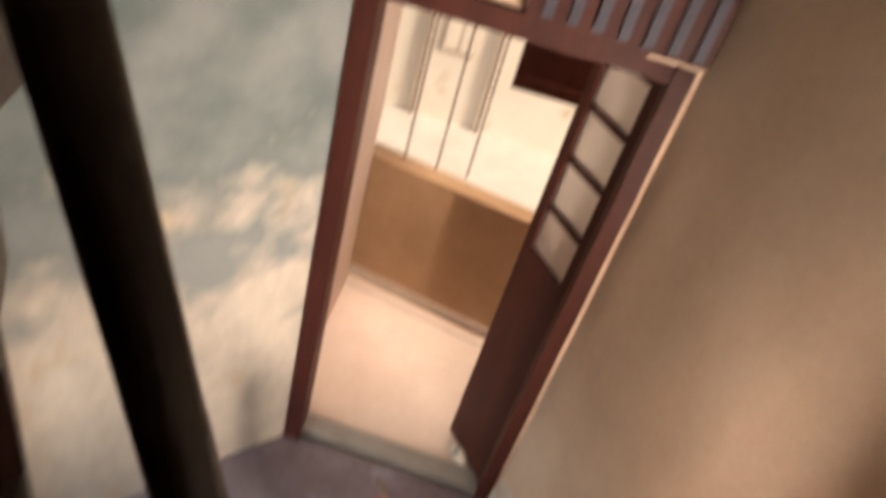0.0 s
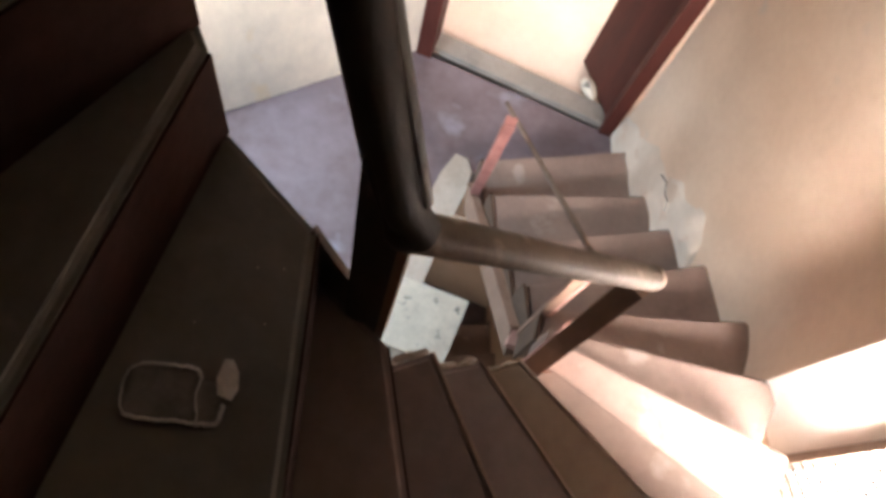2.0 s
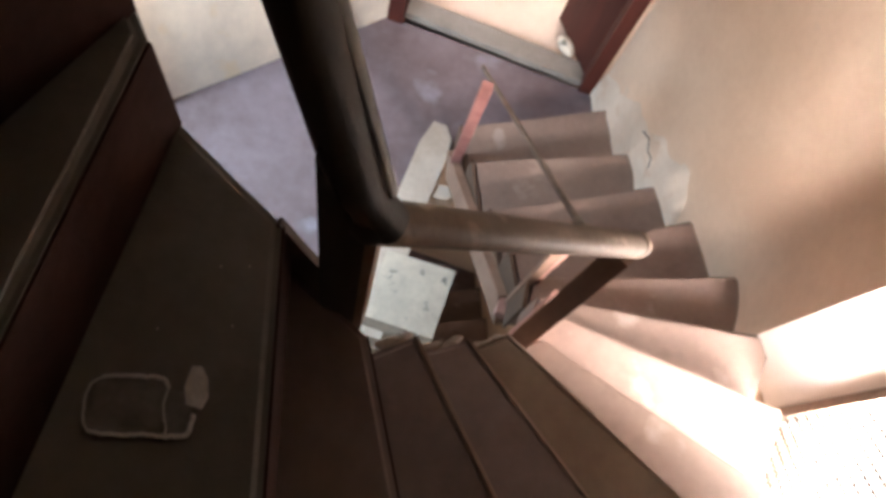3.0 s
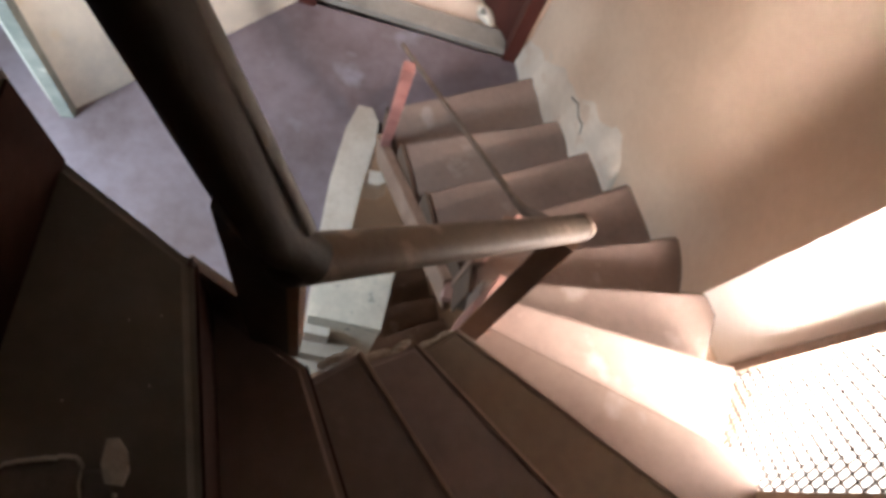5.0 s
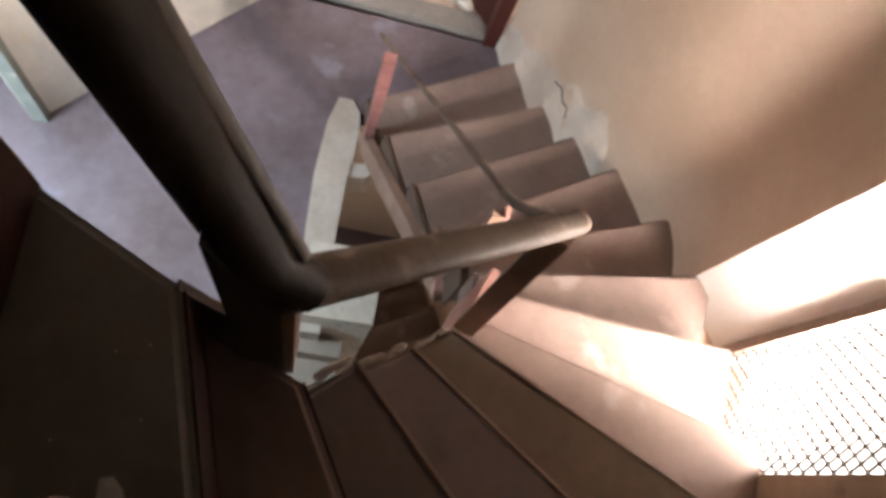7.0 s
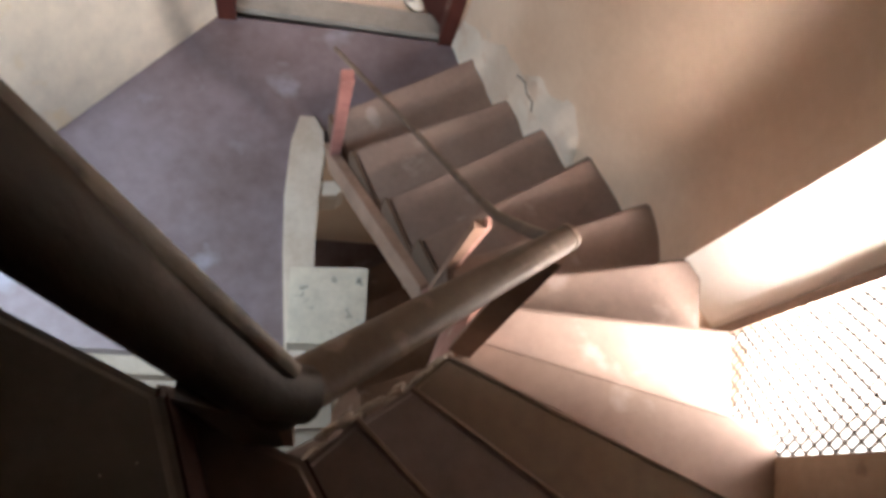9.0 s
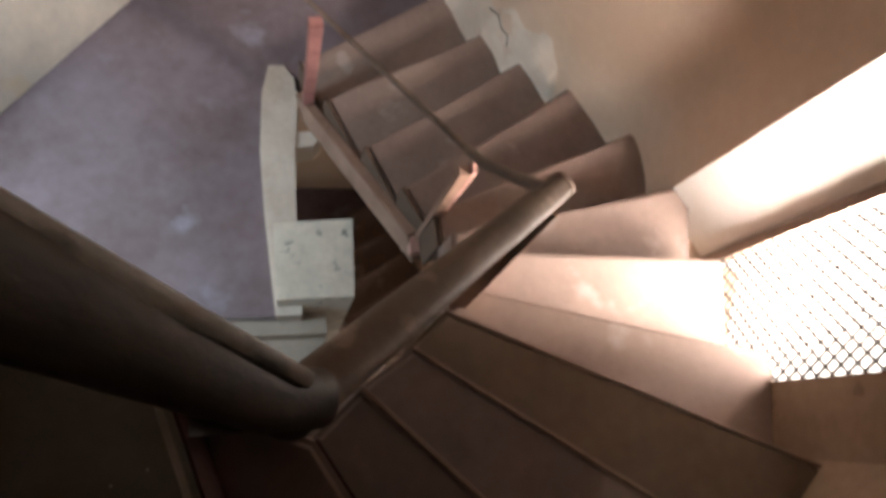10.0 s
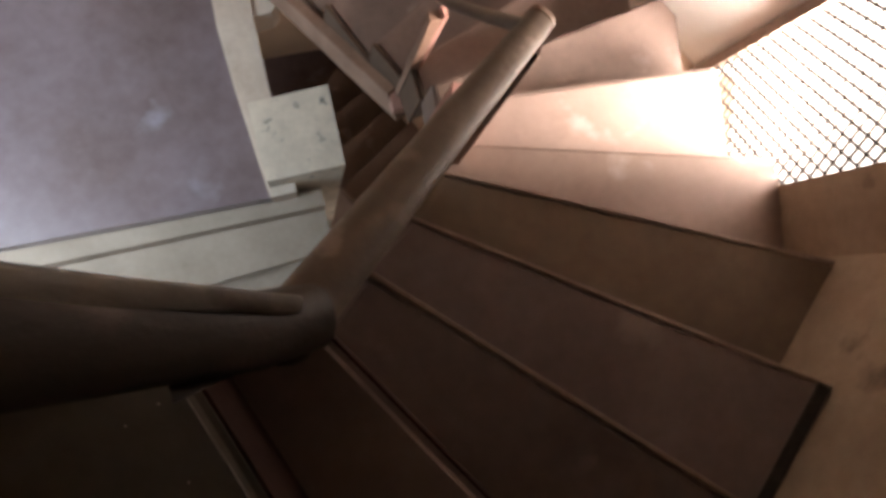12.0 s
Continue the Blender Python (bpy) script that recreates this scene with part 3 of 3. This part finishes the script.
for k in range(5, 1, -1):
    a, b = Vector((*INNER[k], 0)), Vector((*INNER[k - 1], 0))
    level = (13 - k) * RISE
    bm = bmesh.new()
    for j in range(8):
        c = a.lerp(b, (j + 0.5) / 8) + Vector((random.uniform(-0.012, 0.004), 0.006 + random.uniform(-0.006, 0.012), level - 0.04 + random.uniform(-0.025, 0.0)))
        made = bmesh.ops.create_icosphere(bm, subdivisions=2, radius=0.0075)
        for v in made["verts"]:
            v.co = (v.co + (b - a).normalized() * v.co.dot((b - a).normalized()) * 1.3) * (1 + 0.7 * noise.noise(v.co * 110 + c * 30)) + c
    tagged(part("plaster_edge", bm, PALE_CEMENT), "crumbling pale plaster along the well edge", "plaster", group="crumbling plaster at the well", kind="structure")

# lumpy lime plaster where the stair wall meets the steps
def skirting_mesh(path, treads, seed):
    """Lime plaster between each tread's end and a ragged upper edge. treads: (far, near, level) along y."""
    line = along(path, 120)
    bm = bmesh.new()
    rows = 10
    for far, near, level in treads:
        cols = []
        for i, p in enumerate(line):
            if not near - 0.01 <= p.y <= far + 0.01:
                continue
            d = (line[min(i + 1, 120)] - line[max(i - 1, 0)]).normalized()
            inward = Vector((-d.y, d.x, 0))
            slope = (2.28 - p.y) * 0.80
            top = slope + 0.25 + 0.10 * noise.noise(Vector((p.y * 7, seed, 0))) + 0.04 * noise.noise(Vector((p.y * 14, seed, 4)))
            fade = min(max((p.y - 1.32) / 0.16, 0.0), 1.0)
            top = level + 0.02 + (top - level - 0.02) * fade * fade * (3 - 2 * fade)
            col = []
            for r in range(rows + 1):
                f = r / rows
                z = level - 0.01 + f * (top - level + 0.01)
                lump = 0.010 + 0.012 * noise.noise(Vector((p.y * 11, z * 11, seed)))
                col.append(bm.verts.new(Vector((p.x, p.y, z)) + inward * ((0.012 + max(lump, 0.0)) * (1 - f ** 3) - 0.010 * f ** 3)))
            cols.append(col)
        for c0, c1 in zip(cols, cols[1:]):
            for r in range(rows):
                bm.faces.new((c0[r], c1[r], c1[r + 1], c0[r + 1]))
    return bm


TREADS = [(2.28, 2.09, 0.0), (2.09, 1.77, RISE), (1.77, 1.53, 2 * RISE), (1.53, 1.316, 3 * RISE)]
ob = smooth(part("skirting_plaster", skirting_mesh(EAST[2:], TREADS, 5.0), LIME))
tagged(ob, "lumpy whitish lime plaster where wall meets steps", "plaster", kind="structure")
for pts in ([(0.855, 1.76, 0.60), (0.875, 1.705, 0.64), (0.89, 1.665, 0.61), (0.905, 1.62, 0.63), (0.915, 1.60, 0.58)],):
    ob = part("wall_crack", rail([Vector(p) + Vector((-0.012, -0.004, 0)) for p in pts], 0.006, 0.006, 6), CRACK)
    tagged(ob, "short dark crack in the stair wall plaster", "crack", kind="structure")

# ---- door ----
door = tagged(empty("door_1", (0.1, 2.36, 0)), "dark red-brown double door, one glazed leaf standing open", "door", kind="structure")
def in_door(ob):
    ob.location = (-0.1, -2.36, 0)
    return ob
in_door(part("jamb", box((-0.485, 2.31, 0), (-0.40, 2.47, 2.62), 0.006), WOOD_RED, door))
in_door(part("jamb", box((0.62, 2.27, 0), (0.69, 2.43, 2.62), 0.006), WOOD_RED, door))
in_door(part("lintel", box((-0.485, 2.29, 2.55), (0.69, 2.45, 2.64), 0.006), WOOD_RED, door))
in_door(part("sill", prism([(-0.47, 2.36), (0.62, 2.30), (0.62, 2.42), (-0.40, 2.47)], -0.02, 0.045, 0.012), THRESHOLD, door, "worn grey stone threshold"))
in_door(part("transom", box((0.08, 2.262, 2.64), (0.74, 2.30, 3.05), 0.006), WOOD_RED, door, "dark boarded transom over the door"))
for n in range(7):
    in_door(part("transom_bar", box((0.14 + n * 0.085, 2.245, 2.66), (0.175 + n * 0.085, 2.262, 3.03), 0.004), SLATE, door, "dull blue-grey painted bar"))
hinge, free = Vector((0.645, 2.36, 0)), Vector((0.426, 2.678, 0))
run = (free - hinge)
def leaf_bar(s0, s1, z0, z1, thick=0.04):
    a, b = hinge + run * s0, hinge + run * s1
    mid = Vector((0, 0, (z0 + z1) / 2))
    return bar(a + mid, b + mid, thick, z1 - z0, 0.004)
leaf = in_door(part("leaf", leaf_bar(0, 1, 0.03, 1.50), WOOD_RED, door))
for s0, s1, z0, z1 in ((0, 0.16, 1.50, 2.54), (0.86, 1, 1.50, 2.54), (0.16, 0.86, 2.48, 2.54), (0.16, 0.86, 1.73, 1.755), (0.16, 0.86, 1.985, 2.01), (0.16, 0.86, 2.235, 2.26)):
    part("stile", leaf_bar(s0, s1, z0, z1), WOOD_RED, leaf)
for z0, z1 in ((1.50, 1.73), (1.755, 1.985), (2.01, 2.235), (2.26, 2.48)):
    part("pane", leaf_bar(0.16, 0.86, z0, z1, 0.006), FROSTED, leaf, "bright frosted glass pane")

# ---- stair window ----
for base, title in ((0.0, "window_1"), (-STOREY, "window_2")):
    window = tagged(empty(title, (1.19, 0.33, 1.2 + base)), "stair window closed with diamond wire mesh", "window", kind="structure")
    a, b = Vector((1.165, 0.145, 0)), Vector((1.318, 0.53, 0))
    d = (b - a).normalized()
    length, low, high, pitch, wire = (b - a).length, 1.02 + base, 2.34 + base, 0.041, 0.0064
    bm = bmesh.new()
    slope = 1.25

    def strand(s0, z0, s1, z1):
        p, q = a + d * s0 + Vector((0, 0, z0)), a + d * s1 + Vector((0, 0, z1))
        w = (q - p).normalized()
        n = Vector((d.y, -d.x, 0))
        u = w.cross(n)
        r = [[bm.verts.new(c + n * e * wire * 0.4 + u * f * wire / 2) for e, f in ((-1, -1), (1, -1), (1, 1), (-1, 1))] for c in (p, q)]
        for i in range(4):
            bm.faces.new((r[0][i], r[0][(i + 1) % 4], r[1][(i + 1) % 4], r[1][i]))

    n = int((high - low) / (pitch * slope)) + int(length / pitch) + 2
    for i in range(-int(length / pitch) - 1, n):
        for sign in (1, -1):
            z_at = low + i * pitch * slope
            s0, s1 = 0.0, length
            za, zb = (z_at, z_at + length * slope) if sign > 0 else (z_at + length * slope, z_at)
            lo, hi = min(za, zb), max(za, zb)
            if hi < low or lo > high:
                continue
            f0 = max(0.0, (low - za) / (zb - za), ) if sign > 0 else max(0.0, (high - za) / (zb - za) if za > high else 0.0)
            f1 = min(1.0, (high - za) / (zb - za)) if sign > 0 else min(1.0, (low - za) / (zb - za) if zb < low else 1.0)
            if f1 - f0 > 0.02:
                strand(length * f0, za + (zb - za) * f0, length * f1, za + (zb - za) * f1)
    mesh = part("mesh_screen", finish(bm), STEEL, window, "dull grey diamond wire mesh")
    mesh.location = (-1.19, -0.33, -1.2 - base)
    # This brown strip also fills in for the shadow band beside the mesh.
    side = part("frame", bar(b + Vector((0.014, 0.018, low)), b + Vector((0.014, 0.018, high)), 0.05, 0.03), WOOD_DUSTY, window, "window frame strip, brown for the shadow band beside the mesh")
    side.location = (-1.19, -0.33, -1.2 - base)
    sill = part("sill", prism([(1.14, -0.03), (1.20, 0.10), (1.37, 0.58), (1.22, 0.80)], low - 0.6, low + 0.02), PLASTER_TAN, window)
    sill.location = (-1.19, -0.33, -1.2 - base)

# ---- house across the street ----
house = tagged(empty("house", (0, 6.3, -5.6)), "cream plastered house front across the street", "house")
def in_house(ob):
    ob.location = (0, -6.3, 5.6)
    return ob
in_house(part("wall", box((-4.2, 6.3, -5.6), (4.2, 6.42, 5.6)), HOUSE_WALL, house))
in_house(part("lower_storey", box((-4.2, 4.7, -5.6), (4.2, 6.3, -0.12)), HOUSE_WALL, house))
# Added slab; its white top makes the bright band above the parapet.
in_house(part("flat_roof", box((-4.25, 4.62, -0.12), (4.25, 6.3, 0.0), 0.01), LIMEWASH, house, "white flat roof slab, added for the glare over the parapet"))
for x in (-0.60, 0.06):
    in_house(part("downpipe", bar((x, 6.27, 0.0), (x, 6.27, 5.4), 0.03, 0.03, 0.008, (0, 1, 0)), WOOD_DUSTY, house, "thin brown downpipe"))
shade = in_house(part("window", box((-0.46, 6.285, 0.70), (-0.16, 6.301, 1.70), 0.004), PALE_CEMENT, house, "closed pale window shutter"))
for x0, x1 in ((-0.45, -0.32), (-0.30, -0.17)):
    part("panel", box((x0, 6.277, 0.74), (x1, 6.286, 1.66), 0.003), HOUSE_WALL, shade)

# ---- balcony opening ----
def across(s, d, z):
    """A place s along the parapet's inner foot, d in front of it."""
    a, b = Vector((-0.52, 3.775, 0)), Vector((0.86, 3.458, 0))
    w = (b - a).normalized()
    return a + w * s + Vector((w.y, -w.x, 0)) * d + Vector((0, 0, z))
tagged(part("balcony_skirting", bar(across(0, 0.012, 0.035), across(1.4, 0.012, 0.035), 0.024, 0.08, 0.004), PALE_CEMENT), "low pale cement skirting along the parapet", "skirting", kind="structure")
tagged(part("drain_groove", bar(across(0, 0.10, -0.004), across(1.4, 0.10, -0.004), 0.012, 0.004, 0.001), THRESHOLD), "thin grey drain groove in the floor", "groove", kind="structure")

shutter = tagged(empty("shutter", (0.4, 3.8, 1.7)), "dark red-brown wooden shutter hanging in the balcony opening", "shutter")
for a, b in (((-0.23, -0.03, 0), (-0.17, 0.02, 0.9)), ((0.17, -0.03, 0), (0.23, 0.02, 0.9)), ((-0.17, -0.028, 0), (0.17, 0.018, 0.08)), ((-0.17, -0.028, 0.8), (0.17, 0.018, 0.9))):
    part("frame", box(a, b, 0.004), WOOD_RED, shutter)
for n in range(12):
    part("slat", bar((-0.17, -0.005, 0.11 + n * 0.06), (0.17, -0.005, 0.11 + n * 0.06), 0.012, 0.058, 0.002), WOOD_RED, shutter)
grille = tagged(empty("balcony_grille", (0, 3.83, 1.0)), "thin vertical bars in the balcony opening", "grille")
for x in (-0.33, -0.12, 0.08):
    part("bar", bar((x, 0, 0), (x, 0, 1.95), 0.012, 0.012, 0.002, (0, 1, 0)), WOOD_RED, grille)
part("top_bar", bar((-0.5, 0, 1.06), (0.86, 0, 1.06), 0.02, 0.03, 0.003), WOOD_RED, grille)
stone = bmesh.new()
bmesh.ops.create_icosphere(stone, subdivisions=3, radius=0.05)
for v in stone.verts:
    v.co = Vector((v.co.x * 0.8, v.co.y * 1.5, max(v.co.z, -0.03) * 0.9)) * (1 + 0.2 * noise.noise(v.co * 14)) + Vector((0, 0, 0.03))
ob = smooth(part("door_stop", stone, PLASTER_WHITE))
ob.location, ob.rotation_euler = (0.485, 2.50, 0.0), (0, 0, 0.7)
tagged(ob, "white stone lump holding the open door leaf", "door stop")

# ---- packet on the top step ----
packet = tagged(empty("packet", (-0.215, -0.065, 2.471)), "crumpled clear plastic packet lying on the dark step", "packet")
packet.rotation_euler = (0, 0, 0.28)


def fold(points, width, height, seed):
    """A creased edge of plastic film along points, a little uneven."""
    line = along(points, 26)
    return rail([Vector((p.x, p.y, 0.003)) + Vector((0.0016 * noise.noise(Vector((i * 0.7, seed, 0))), 0.0016 * noise.noise(Vector((i * 0.7, seed, 5))), 0.002 + 0.002 * noise.noise(Vector((i * 0.5, seed, 9))))) for i, p in enumerate(line)], width, height, 8)


def film_sheet(x0, x1, y0, y1, seed):
    """A rumpled sheet of film with thickness."""
    bm = bmesh.new()
    n, m = 14, 10
    layers = []
    for lift in (0.0, 0.0012):
        rows = []
        for i in range(n + 1):
            rows.append([])
            for j in range(m + 1):
                x, y = x0 + (x1 - x0) * i / n, y0 + (y1 - y0) * j / m
                rows[-1].append(bm.verts.new((x, y, lift + 0.002 + 0.0018 * noise.noise(Vector((x * 60, y * 60, seed))))))
        layers.append(rows)
    for rows in layers:
        for i in range(n):
            for j in range(m):
                bm.faces.new((rows[i][j], rows[i + 1][j], rows[i + 1][j + 1], rows[i][j + 1]))
    ring = [(i, 0) for i in range(n)] + [(n, j) for j in range(m)] + [(i, m) for i in range(n, 0, -1)] + [(0, j) for j in range(m, 0, -1)]
    for (a, b), (c, d) in zip(ring, ring[1:] + ring[:1]):
        bm.faces.new((layers[0][a][b], layers[0][c][d], layers[1][c][d], layers[1][a][b]))
    return finish(bm)


smooth(part("film", film_sheet(-0.064, 0.020, -0.031, 0.028, 3.0), FILM, packet, "clear plastic film, nearly invisible"))
for seed, pts in enumerate((((-0.050, 0.031), (-0.020, 0.032), (0.012, 0.030), (0.022, 0.020)), ((-0.060, -0.030), (-0.030, -0.034), (0.000, -0.033), (0.024, -0.035)),
                            ((-0.050, 0.031), (-0.064, 0.020), (-0.067, -0.010), (-0.060, -0.030)), ((0.022, 0.020), (0.018, 0.000), (0.022, -0.020), (0.024, -0.035)))):
    smooth(part("welded_edge", fold(pts, 0.0048 if seed < 2 else 0.0028, 0.004, seed + 0.5), PACKET, packet, "whitish welded plastic edge"))
smooth(part("flap", film_sheet(0.022, 0.050, -0.033, 0.016, 7.0), FILM, packet))
smooth(part("flap_edge", fold(((0.024, -0.035), (0.036, -0.034), (0.048, -0.031), (0.052, -0.010)), 0.006, 0.005, 11.5), PACKET, packet, "whitish crease"))
smooth_flat(part("tab", prism([(0.044, 0.0), (0.060, -0.004), (0.066, 0.010), (0.064, 0.030), (0.056, 0.044), (0.046, 0.044), (0.040, 0.020)], 0.002, 0.013, 0.005, 3), PACKET, packet, "whitish crumpled tab"))
random.seed(9)
for n, (x, y) in enumerate(((-0.168, 0.126), (-0.2, 0.115), (-0.16, 0.05), (-0.24, 0.02), (-0.1, -0.15), (-0.02, -0.2))):
    bm = bmesh.new()
    bmesh.ops.create_icosphere(bm, subdivisions=1, radius=0.0013)
    ob = part("plaster_crumb", bm, PLASTER_WHITE)
    ob.location = (x, y, (2.47 if x < -0.12 else 2.28) + 0.0015)
    tagged(ob, "tiny white plaster crumb on the step", "crumb", group="crumbs on the steps")
